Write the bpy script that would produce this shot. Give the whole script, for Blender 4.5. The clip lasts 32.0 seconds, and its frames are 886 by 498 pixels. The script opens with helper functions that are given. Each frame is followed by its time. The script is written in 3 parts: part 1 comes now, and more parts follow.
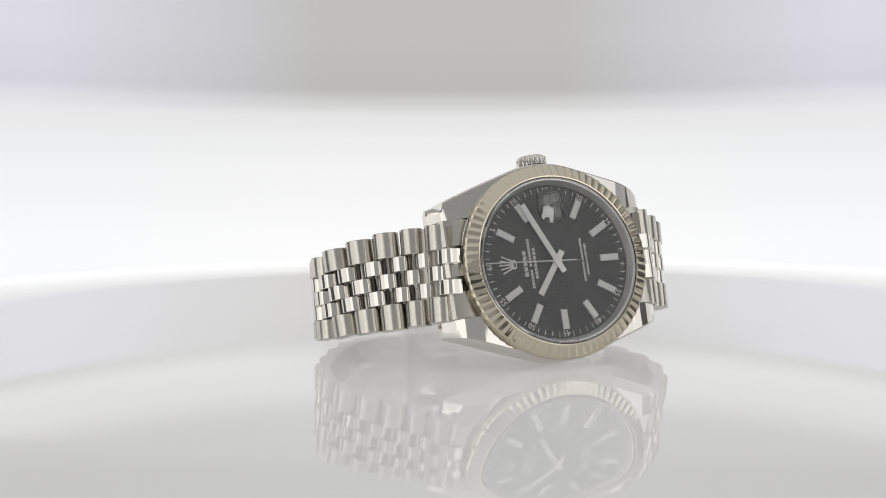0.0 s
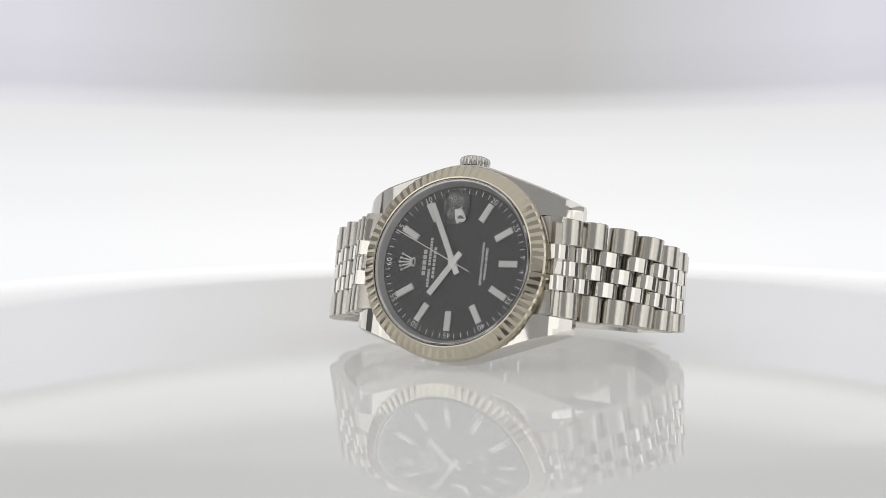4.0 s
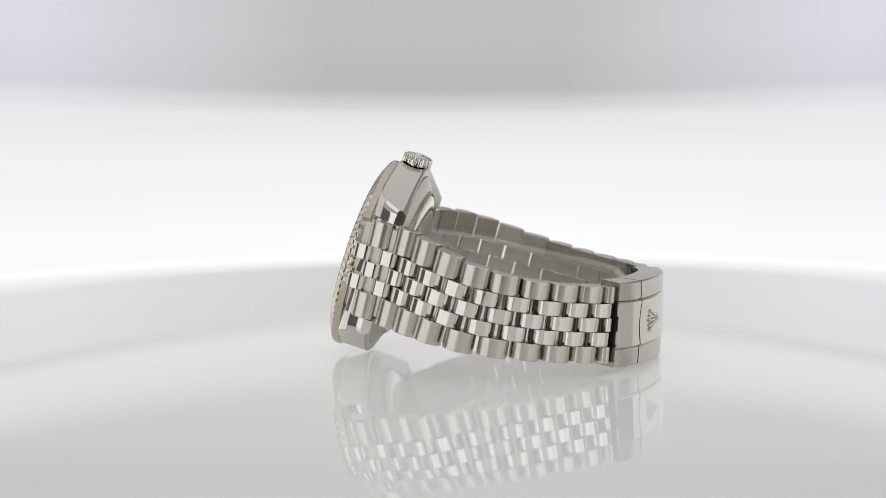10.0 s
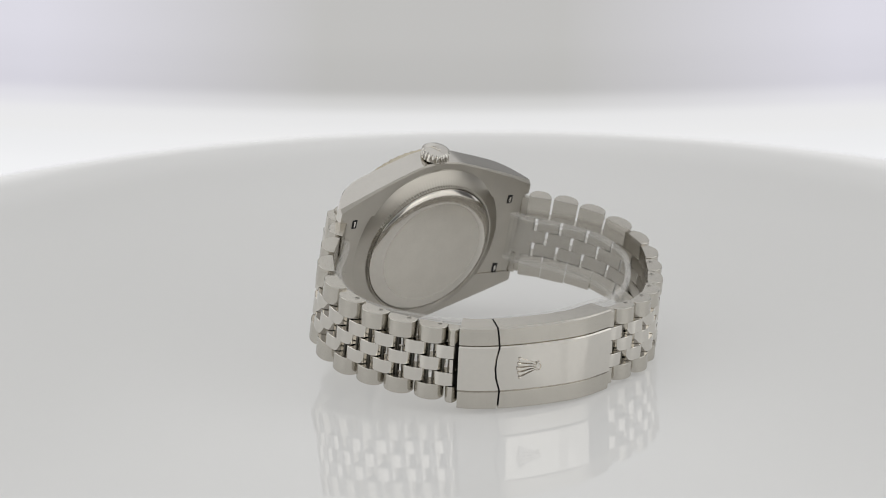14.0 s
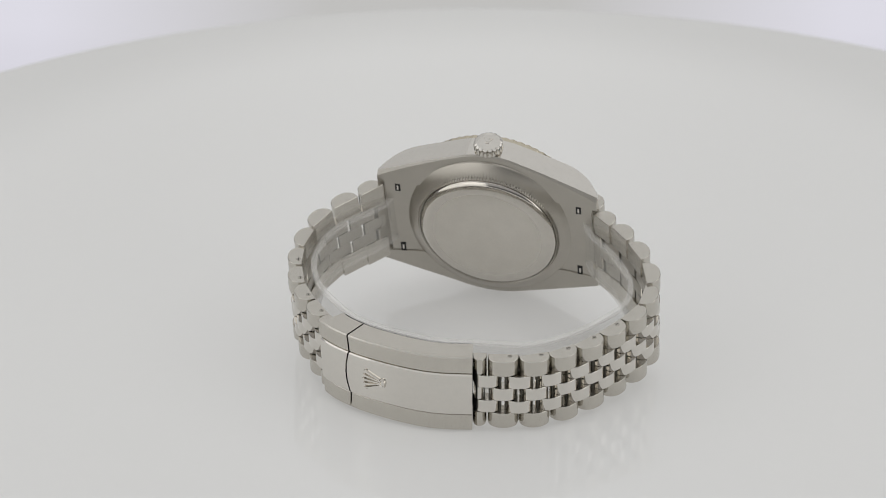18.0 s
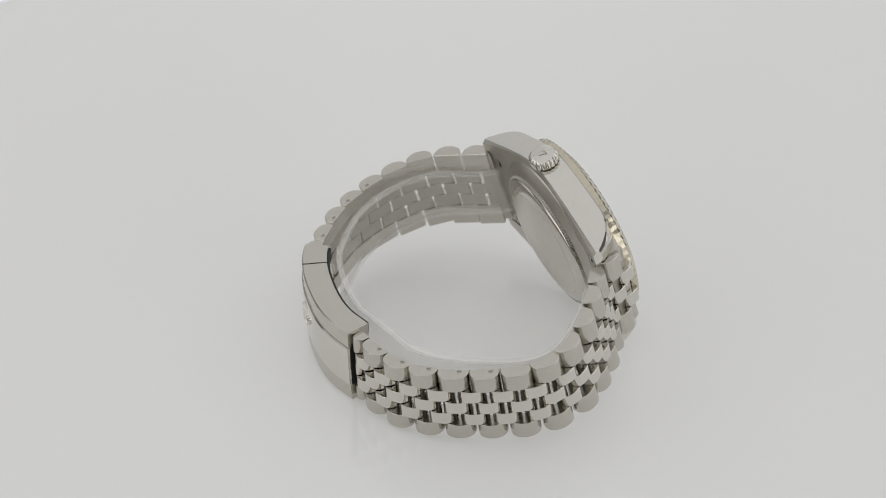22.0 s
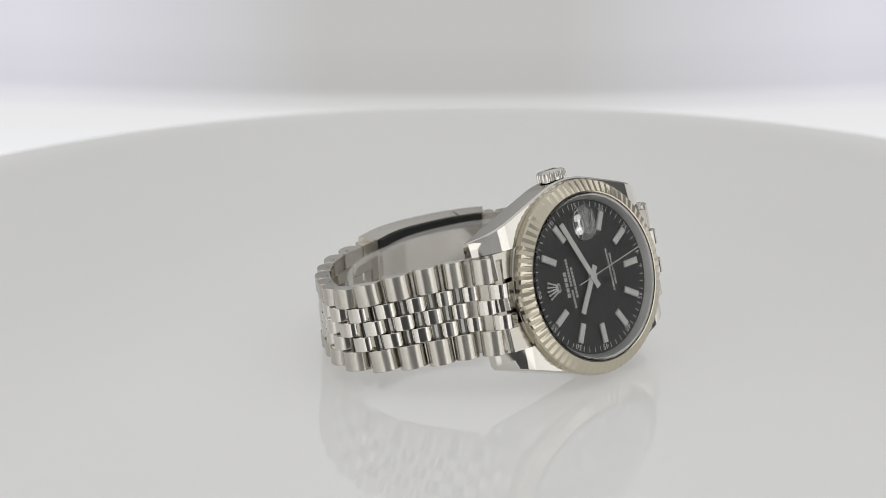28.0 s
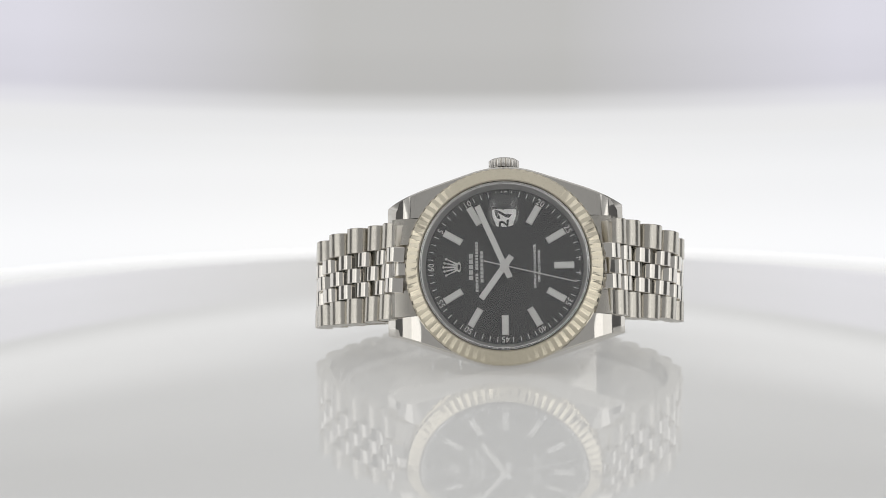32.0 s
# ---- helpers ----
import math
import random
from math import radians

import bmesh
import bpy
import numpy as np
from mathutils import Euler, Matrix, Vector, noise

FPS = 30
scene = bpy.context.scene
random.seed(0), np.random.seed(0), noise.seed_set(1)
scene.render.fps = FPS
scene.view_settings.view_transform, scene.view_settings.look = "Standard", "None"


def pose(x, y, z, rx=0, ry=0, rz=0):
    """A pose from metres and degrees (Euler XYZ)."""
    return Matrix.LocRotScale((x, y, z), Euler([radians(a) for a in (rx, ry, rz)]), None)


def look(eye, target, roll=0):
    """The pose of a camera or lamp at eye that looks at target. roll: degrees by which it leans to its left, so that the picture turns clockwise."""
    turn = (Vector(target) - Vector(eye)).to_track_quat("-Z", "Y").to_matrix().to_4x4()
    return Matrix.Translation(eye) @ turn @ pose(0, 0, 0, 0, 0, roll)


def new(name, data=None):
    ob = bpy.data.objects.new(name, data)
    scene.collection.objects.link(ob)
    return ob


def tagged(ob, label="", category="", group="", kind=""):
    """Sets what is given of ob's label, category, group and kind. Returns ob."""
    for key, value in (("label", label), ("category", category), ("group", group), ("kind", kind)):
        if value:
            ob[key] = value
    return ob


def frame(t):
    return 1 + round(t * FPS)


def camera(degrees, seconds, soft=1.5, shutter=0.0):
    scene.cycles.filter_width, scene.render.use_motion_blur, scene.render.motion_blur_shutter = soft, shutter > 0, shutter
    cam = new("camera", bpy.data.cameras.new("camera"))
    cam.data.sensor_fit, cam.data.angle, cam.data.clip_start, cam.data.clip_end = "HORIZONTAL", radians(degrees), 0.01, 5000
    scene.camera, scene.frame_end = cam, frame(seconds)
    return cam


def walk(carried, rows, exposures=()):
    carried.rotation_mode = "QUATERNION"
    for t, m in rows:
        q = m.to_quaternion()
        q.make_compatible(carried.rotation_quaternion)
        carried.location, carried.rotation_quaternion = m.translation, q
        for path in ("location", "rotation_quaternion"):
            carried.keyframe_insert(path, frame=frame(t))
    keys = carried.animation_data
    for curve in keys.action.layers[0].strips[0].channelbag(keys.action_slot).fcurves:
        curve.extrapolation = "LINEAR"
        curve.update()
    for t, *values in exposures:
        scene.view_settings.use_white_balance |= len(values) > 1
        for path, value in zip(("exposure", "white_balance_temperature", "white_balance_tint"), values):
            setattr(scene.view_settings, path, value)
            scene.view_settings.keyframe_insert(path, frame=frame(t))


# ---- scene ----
# ---------------------------------------------------------------- camera and its arc
PIVOT = Vector((0.0, 0.00061, -0.00729))   # the point about which the camera arm swings
ARM = 0.4994                               # eye to pivot
YAW, PITCH, ROLL = -0.01624, -0.02706, -0.06566
HINGE, DRIFT = 0.06272, 0.00274             # the arm's hinge is not quite square to the turntable's axis
TABLE_Z = -0.01520                         # top of the turntable

# seconds, elevation of the camera arm in degrees
ARC = [(0, 7.91), (1, 7.89), (2, 7.86), (3, 7.74), (4, 7.57), (5, 7.4), (6, 7.24), (7, 7.12), (8, 7.19), (9, 7.62), (10, 8.36),
       (10.5, 8.9), (11, 9.8), (11.5, 11.05), (12, 12.49), (13, 15.5), (14, 18.36), (15.5, 21.95), (17, 25.76), (18, 28.62),
       (19, 31.58), (19.5, 32.96), (20, 34.14), (20.5, 34.98), (21, 35.46), (21.5, 35.59), (22, 35.4), (22.5, 34.87), (23, 34),
       (23.5, 32.89), (24, 31.65), (25, 29.01), (26.5, 24.8), (28, 20.42), (29, 17.4), (30, 14.51), (31, 11.71), (31.5, 10.3),
       (32, 8.92)]
# seconds, turn of the turntable in degrees
SPIN = [(0, 22.55), (1, 10.23), (2, -2.04), (3, -14.23), (5.5, -44.59), (7, -62.83), (8, -74.94), (10, -99.08), (11, -111.13),
        (12, -123.23), (13, -135.36), (14, -147.52), (17, -184.18), (18, -196.42), (19, -208.61), (20, -220.73), (21, -232.92),
        (22, -245.14), (23, -257.31), (24, -269.43), (25, -281.52), (28, -317.62), (29, -329.61), (30, -341.52), (31, -353.28),
        (31.5, -358.75), (32, -363.4)]


def arm(e):
    """The frame carried by the camera arm at an elevation: y along the view, z up the picture, its origin at the pivot's distance."""
    aim = Matrix.Rotation(ROLL, 4, "Y") @ Matrix.Rotation(PITCH, 4, "X") @ Matrix.Rotation(YAW, 4, "Z")
    swing = Matrix.Translation((DRIFT * (radians(e) - 0.13), ARM, 0)) @ Matrix.Rotation(radians(e), 4, "X") @ Matrix.Rotation(HINGE, 4, "Y")
    return (Matrix.Translation((0, -ARM, 0)) @ aim @ swing @ Matrix.Translation(-PIVOT)).inverted()


def eye_pose(e):
    return arm(e) @ Matrix.Translation((0, -ARM, 0)) @ Matrix.Rotation(radians(90), 4, "X")


cam = camera(20.98, 32.0, soft=0.85)
cam.data.dof.use_dof, cam.data.dof.focus_distance, cam.data.dof.aperture_fstop = True, 0.478, 28.0
walk(cam, [(t, eye_pose(e)) for t, e in ARC])

# ---------------------------------------------------------------- world and light
world = bpy.data.worlds.new("studio_air")
world.use_nodes = True
scene.world = world
world.node_tree.nodes["Background"].inputs[0].default_value = (0.9, 0.93, 1.0, 1)
world.node_tree.nodes["Background"].inputs[1].default_value = 0.06
scene.view_settings.exposure = 0.0


def area(name, eye, target, sx, sy, watts, colour=(1, 1, 1)):
    lamp = bpy.data.lights.new(name, "AREA")
    lamp.shape, lamp.size, lamp.size_y, lamp.energy, lamp.color = "RECTANGLE", sx, sy, watts, colour
    ob = new(name, lamp)
    ob.matrix_basis = look(eye, target)
    return ob


area("overhead_softbox", (0, 0.4, 1.0), (0, 0.4, 0), 3.6, 2.8, 20.0)
area("side_softbox", (0.651, -0.465, 0.01), (0, 0, 0.01), 0.86, 0.63, 1.75, (1, 0.99, 0.965))
area("side_softbox", (-0.651, -0.465, 0.01), (0, 0, 0.01), 0.86, 0.63, 1.75, (1, 0.99, 0.965))
# unseen fill lamps added to brighten lugs, links and bezel flutes
area("front_fill", (0, -1.2, 0.54), (0, 0, 0.01), 3.2, 1.0, 3.4)
area("high_side_fill", (0.95, 0.0, 0.62), (0, 0, 0.02), 1.2, 0.55, 0.82)
area("high_side_fill", (-0.95, 0.0, 0.62), (0, 0, 0.02), 1.2, 0.55, 0.82)


# ---------------------------------------------------------------- materials
def material(name, colour, rough=0.5, metal=0.0, **more):
    m = bpy.data.materials.new(name)
    m.use_nodes = True
    b = m.node_tree.nodes["Principled BSDF"]
    b.inputs["Base Color"].default_value = (*colour, 1)
    b.inputs["Roughness"].default_value = rough
    b.inputs["Metallic"].default_value = metal
    for key, value in more.items():
        b.inputs[key.replace("_", " ")].default_value = value
    return m


def node(m, kind, **inputs):
    n = m.node_tree.nodes.new(kind)
    for key, value in inputs.items():
        n.inputs[key.replace("_", " ")].default_value = value
    return n


def link(m, a, out, b, into):
    m.node_tree.links.new(a.outputs[out], b.inputs[into])


def grained(m, scale, stretch, bump=0.1, rough=(0.2, 0.3), tint=0.06, distance=0.00002):
    """Brushed or speckled variation: noise stretched by stretch in object space, into roughness, colour and relief."""
    b = m.node_tree.nodes["Principled BSDF"]
    base = tuple(b.inputs["Base Color"].default_value)[:3]
    tex = node(m, "ShaderNodeTexCoord")
    mp = node(m, "ShaderNodeMapping")
    mp.inputs["Scale"].default_value = stretch
    n = node(m, "ShaderNodeTexNoise", Scale=scale, Detail=5.0, Roughness=0.6)
    big = node(m, "ShaderNodeTexNoise", Scale=scale * 0.07, Detail=2.0)
    link(m, tex, "Object", mp, "Vector")
    link(m, mp, "Vector", n, "Vector")
    link(m, tex, "Object", big, "Vector")
    mr = node(m, "ShaderNodeMapRange")
    mr.inputs["To Min"].default_value, mr.inputs["To Max"].default_value = rough
    link(m, n, "Fac", mr, "Value")
    link(m, mr, "Result", b, "Roughness")
    add = node(m, "ShaderNodeMath")
    link(m, n, "Fac", add, 0)
    link(m, big, "Fac", add, 1)
    cr = node(m, "ShaderNodeMapRange")
    cr.inputs["From Min"].default_value, cr.inputs["From Max"].default_value = 0.6, 1.4
    cr.inputs["To Min"].default_value, cr.inputs["To Max"].default_value = 1 - tint, 1 + tint
    link(m, add, "Value", cr, "Value")
    mix = node(m, "ShaderNodeVectorMath")
    mix.operation = "SCALE"
    mix.inputs[0].default_value = base
    link(m, cr, "Result", mix, "Scale")
    link(m, mix, "Vector", b, "Base Color")
    if bump:
        bp = node(m, "ShaderNodeBump", Strength=bump, Distance=distance)
        link(m, n, "Fac", bp, "Height")
        link(m, bp, "Normal", b, "Normal")
    return m


STEEL = grained(material("polished_steel", (0.70, 0.675, 0.63), 0.07, 1.0), 900, (1, 1, 1), 0.02, (0.05, 0.09), 0.03)
BRUSHED = grained(material("brushed_steel", (0.58, 0.555, 0.505), 0.26, 1.0), 5000, (1, 1, 0.03), 0.008, (0.19, 0.27), 0.04)
SATIN = grained(material("satin_steel", (0.48, 0.455, 0.41), 0.3, 1.0), 3500, (1, 1, 1), 0.02, (0.26, 0.34), 0.04)
GOLD = grained(material("white_gold", (0.61, 0.56, 0.45), 0.1, 1.0), 900, (1, 1, 1), 0.02, (0.08, 0.14), 0.03)
SILVER = grained(material("marker_metal", (0.80, 0.79, 0.77), 0.18, 1.0), 1500, (1, 1, 1), 0.0, (0.38, 0.48), 0.03)
BACK = grained(material("matt_back_steel", (0.66, 0.63, 0.575), 0.3, 1.0), 3500, (1, 1, 1), 0.02, (0.28, 0.36), 0.05)
BACK_RING = grained(material("polished_back_steel", (0.64, 0.61, 0.56), 0.1, 1.0), 1200, (1, 1, 1), 0.01, (0.10, 0.15), 0.04)
LUME = grained(material("lume_white", (0.86, 0.86, 0.83), 0.5), 3000, (1, 1, 1), 0.05, (0.45, 0.6), 0.03)
DIAL = grained(material("dial_lacquer", (0.046, 0.046, 0.045), 0.42, Specular_IOR_Level=0.25), 300, (1, 1, 1), 0.0, (0.38, 0.44), 0.02)
PRINT = material("dial_print", (0.86, 0.86, 0.84), 0.5)
PAPER = material("date_white", (0.9, 0.9, 0.88), 0.5)
INK = material("date_ink", (0.015, 0.015, 0.015), 0.5)
DIM_PRINT = material("small_print", (0.62, 0.62, 0.60), 0.5)
# pin steel coloured darker to stand for the shade between links
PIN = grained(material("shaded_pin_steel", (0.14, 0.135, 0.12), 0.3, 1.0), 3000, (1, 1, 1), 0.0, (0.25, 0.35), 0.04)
# black of the solid pieces that stand for shade in gaps and slots
BLACK = material("gap_shade", (0.012, 0.012, 0.012), 0.6)
GLASS = material("sapphire", (1, 1, 1), 0.0, 0.0, Transmission_Weight=1.0, IOR=1.76)
LENS = material("coated_sapphire", (1, 1, 1), 0.0, 0.0, Transmission_Weight=1.0, IOR=1.76, Specular_IOR_Level=0.12)
CLEAR = grained(material("clear_plastic", (0.82, 0.80, 0.75), 0.25, 0.0, Alpha=0.17), 400, (1, 1, 1), 0.05, (0.14, 0.26), 0.01)
MILKY = grained(material("milky_plastic_edge", (0.95, 0.935, 0.90), 0.25, 0.0, Alpha=0.22), 400, (1, 1, 1), 0.05, (0.14, 0.26), 0.03)
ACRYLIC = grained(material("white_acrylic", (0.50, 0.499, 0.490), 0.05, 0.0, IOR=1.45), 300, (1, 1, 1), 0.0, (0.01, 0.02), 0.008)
# emission added to brighten the disc and thin its shadows; no lamp sits below
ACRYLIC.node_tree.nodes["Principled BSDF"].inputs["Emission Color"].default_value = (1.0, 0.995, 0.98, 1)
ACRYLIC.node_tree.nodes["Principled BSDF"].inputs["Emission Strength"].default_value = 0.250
WALL = grained(material("grey_wall_paint", (0.34, 0.34, 0.345), 0.9), 8, (1, 1, 1), 0.1, (0.85, 0.95), 0.1, 0.001)
FLOOR = grained(material("grey_floor", (0.10, 0.10, 0.10), 0.7), 6, (1, 1, 1), 0.1, (0.6, 0.8), 0.1, 0.001)
HOUSING = grained(material("black_plastic", (0.04, 0.04, 0.042), 0.5), 90, (1, 1, 1), 0.1, (0.4, 0.6), 0.1)


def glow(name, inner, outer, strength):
    """Emissive sheet with painted brightness: inner in its middle, outer at its sides."""
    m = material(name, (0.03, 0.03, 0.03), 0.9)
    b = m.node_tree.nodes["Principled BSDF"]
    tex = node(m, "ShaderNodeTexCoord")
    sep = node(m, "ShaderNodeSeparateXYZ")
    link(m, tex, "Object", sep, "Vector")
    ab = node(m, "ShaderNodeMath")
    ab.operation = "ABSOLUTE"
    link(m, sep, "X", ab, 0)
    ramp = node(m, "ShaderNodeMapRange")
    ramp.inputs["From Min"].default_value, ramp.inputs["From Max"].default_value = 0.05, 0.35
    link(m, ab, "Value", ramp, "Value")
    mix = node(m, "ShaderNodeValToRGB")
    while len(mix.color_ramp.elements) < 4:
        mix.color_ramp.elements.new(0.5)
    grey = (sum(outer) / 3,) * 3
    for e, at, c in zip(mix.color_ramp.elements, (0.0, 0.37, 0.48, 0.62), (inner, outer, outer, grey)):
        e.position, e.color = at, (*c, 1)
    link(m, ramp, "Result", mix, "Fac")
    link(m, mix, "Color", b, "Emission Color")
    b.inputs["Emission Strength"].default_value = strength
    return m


LIT = glow("white_backdrop_glow", (0.985, 0.985, 0.985), (0.96, 0.965, 0.98), 1.0)
DIM = glow("grey_backdrop_glow", (0.50, 0.495, 0.485), (0.69, 0.68, 0.75), 1.0)
UPPER = glow("unseen_panel_glow", (0.66, 0.66, 0.655), (0.54, 0.54, 0.54), 1.0)


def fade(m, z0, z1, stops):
    """Paints a sheet's glow by local height: stops of (z, share of its own glow, share of white)."""
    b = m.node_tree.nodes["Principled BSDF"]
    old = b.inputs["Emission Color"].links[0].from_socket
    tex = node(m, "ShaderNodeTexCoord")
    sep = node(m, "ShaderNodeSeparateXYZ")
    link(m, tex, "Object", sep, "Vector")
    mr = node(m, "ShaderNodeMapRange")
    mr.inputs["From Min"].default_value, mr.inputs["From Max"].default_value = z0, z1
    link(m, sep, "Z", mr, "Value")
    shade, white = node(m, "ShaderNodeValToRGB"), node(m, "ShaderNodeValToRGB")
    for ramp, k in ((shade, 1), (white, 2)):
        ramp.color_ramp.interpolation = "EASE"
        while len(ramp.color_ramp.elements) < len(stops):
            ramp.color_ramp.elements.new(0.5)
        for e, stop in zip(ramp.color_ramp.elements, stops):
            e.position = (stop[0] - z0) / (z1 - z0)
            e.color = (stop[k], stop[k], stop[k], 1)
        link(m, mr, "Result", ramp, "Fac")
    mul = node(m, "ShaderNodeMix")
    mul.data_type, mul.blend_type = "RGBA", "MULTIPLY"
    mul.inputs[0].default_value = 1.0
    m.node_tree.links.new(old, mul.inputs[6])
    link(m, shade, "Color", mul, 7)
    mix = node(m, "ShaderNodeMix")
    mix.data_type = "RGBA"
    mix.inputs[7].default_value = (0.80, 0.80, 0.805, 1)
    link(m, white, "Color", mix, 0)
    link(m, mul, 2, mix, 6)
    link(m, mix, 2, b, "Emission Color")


# brightness bands, dim seam and blurred edge typed into the emission by height
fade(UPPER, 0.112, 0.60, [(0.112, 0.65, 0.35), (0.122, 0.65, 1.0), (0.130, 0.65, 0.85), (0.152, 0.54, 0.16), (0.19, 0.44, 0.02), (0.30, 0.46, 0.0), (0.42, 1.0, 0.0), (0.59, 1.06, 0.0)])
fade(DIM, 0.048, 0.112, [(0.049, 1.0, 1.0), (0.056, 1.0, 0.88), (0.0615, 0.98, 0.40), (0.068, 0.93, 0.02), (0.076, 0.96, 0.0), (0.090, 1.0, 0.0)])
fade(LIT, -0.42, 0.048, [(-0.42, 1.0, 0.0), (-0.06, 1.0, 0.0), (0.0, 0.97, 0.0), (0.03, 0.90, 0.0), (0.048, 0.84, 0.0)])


# ---------------------------------------------------------------- mesh helpers (millimetres in, metres out)
MM = 0.001


def mesh_of(name, verts, faces, scale=MM, smooth=True, sharp=35.0):
    me = bpy.data.meshes.new(name)
    me.from_pydata([tuple(c * scale for c in v) for v in verts], [], [tuple(f) for f in faces])
    bm = bmesh.new()
    bm.from_mesh(me)
    bmesh.ops.remove_doubles(bm, verts=bm.verts, dist=1e-7)
    bmesh.ops.recalc_face_normals(bm, faces=bm.faces)
    if smooth:
        for f in bm.faces:
            f.smooth = True
        for e in bm.edges:
            if len(e.link_faces) == 2 and e.calc_face_angle(0.0) > radians(sharp):
                e.smooth = False
    bm.to_mesh(me)
    bm.free()
    return me


def part(name, me, mat, parent=None, label="", m=None):
    ob = new(name, me)
    if mat and not me.materials:
        me.materials.append(mat)
    if parent:
        ob.parent = parent
    if m is not None:
        ob.matrix_basis = m
    if label:
        tagged(ob, label)
    return ob


def lathe(profile, steps=96, wave=None):
    """A turned solid about the y axis from (radius, y) pairs. A radius of 0 closes it. wave(i, k) may shift a radius and y."""
    verts, faces, rings = [], [], []
    for k, (r, y) in enumerate(profile):
        if r < 1e-6:
            rings.append([len(verts)])
            verts.append((0, y, 0))
            continue
        ring = []
        for i in range(steps):
            a = 2 * math.pi * i / steps
            rr, yy = (r, y) if wave is None else wave(i, k, r, y)
            ring.append(len(verts))
            verts.append((rr * math.cos(a), yy, rr * math.sin(a)))
        rings.append(ring)
    for a, b in zip(rings, rings[1:]):
        n = max(len(a), len(b))
        for i in range(n):
            j = (i + 1) % n
            if n == 1:
                continue
            if len(a) == 1:
                faces.append((a[0], b[j], b[i]))
            elif len(b) == 1:
                faces.append((a[i], a[j], b[0]))
            else:
                faces.append((a[i], a[j], b[j], b[i]))
    return verts, faces


def loft(rings, caps=True):
    """Joins closed rings of equally many points."""
    n, verts, faces = len(rings[0]), [tuple(p) for r in rings for p in r], []
    for k in range(len(rings) - 1):
        for i in range(n):
            j = (i + 1) % n
            faces.append((k * n + i, k * n + j, (k + 1) * n + j, (k + 1) * n + i))
    if caps:
        faces.append(tuple(range(n)))
        faces.append(tuple((len(rings) - 1) * n + i for i in range(n)))
    return verts, faces


def merged(*solids):
    verts, faces = [], []
    for v, f in solids:
        o = len(verts)
        verts += v
        faces += [tuple(i + o for i in face) for face in f]
    return verts, faces


def chamfered(x0, x1, y0, y1, z0, z1, c):
    """A block whose edges round the y faces are chamfered by c."""
    def ring(y, d):
        return [(x0 + d, y, z0 + d), (x1 - d, y, z0 + d), (x1 - d, y, z1 - d), (x0 + d, y, z1 - d)]
    return loft([ring(y0, c), ring(y0 + c, 0), ring(y1 - c, 0), ring(y1, c)])


# ---------------------------------------------------------------- setting: studio round the table
def wall(name, x0, x1, y0, y1, z0, z1, mat):
    me = mesh_of(name, *chamfered(x0, x1, y0, y1, z0, z1, 0.002), scale=1.0, smooth=False)
    return tagged(part(name, me, mat), kind="structure")


wall("floor", -2.0, 2.0, -2.0, 2.0, -0.95, -0.90, FLOOR)
wall("ceiling", -2.0, 2.0, -2.0, 2.0, 1.60, 1.65, WALL)
wall("wall_north", -2.0, 2.0, 2.0, 2.1, -0.95, 1.65, WALL)
wall("wall_south", -2.0, 2.0, -2.1, -2.0, -0.95, 1.65, WALL)
wall("wall_east", 2.0, 2.1, -2.1, 2.1, -0.95, 1.65, WALL)
wall("wall_west", -2.1, -2.0, -2.1, 2.1, -0.95, 1.65, WALL)


def build_turntable():
    base = tagged(new("turntable"), "round glossy white acrylic turntable with rounded rim and added glow", "turntable")
    base.matrix_basis = pose(0, 0, TABLE_Z)
    R, drop = 210.0, 4.5
    # flat in the middle, falling off a little towards the rounded rim
    prof = [(0, 0), (60, 0), (120, 0)] + [(120 + 84 * k / 12, -drop * (k / 12) ** 2) for k in range(1, 13)]
    prof += [(R - 6 + 6 * math.sin(a), -drop - 6 + 6 * math.cos(a)) for a in (0.3, 0.6, 0.9, 1.2, 1.57)]
    prof += [(R, -drop - 8), (R - 1, -drop - 10), (0, -drop - 10)]
    v, f = lathe(prof, 192)
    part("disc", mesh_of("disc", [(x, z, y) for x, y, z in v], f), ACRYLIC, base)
    v, f = lathe([(0, -14.7), (95, -14.7), (95, -60), (110, -62), (110, -860), (150, -866), (150, -883.4), (0, -883.4)], 96)
    part("pedestal", mesh_of("pedestal", [(x, z, y) for x, y, z in v], f), HOUSING, base, "round black pedestal under the disc")
    return base


turntable = build_turntable()


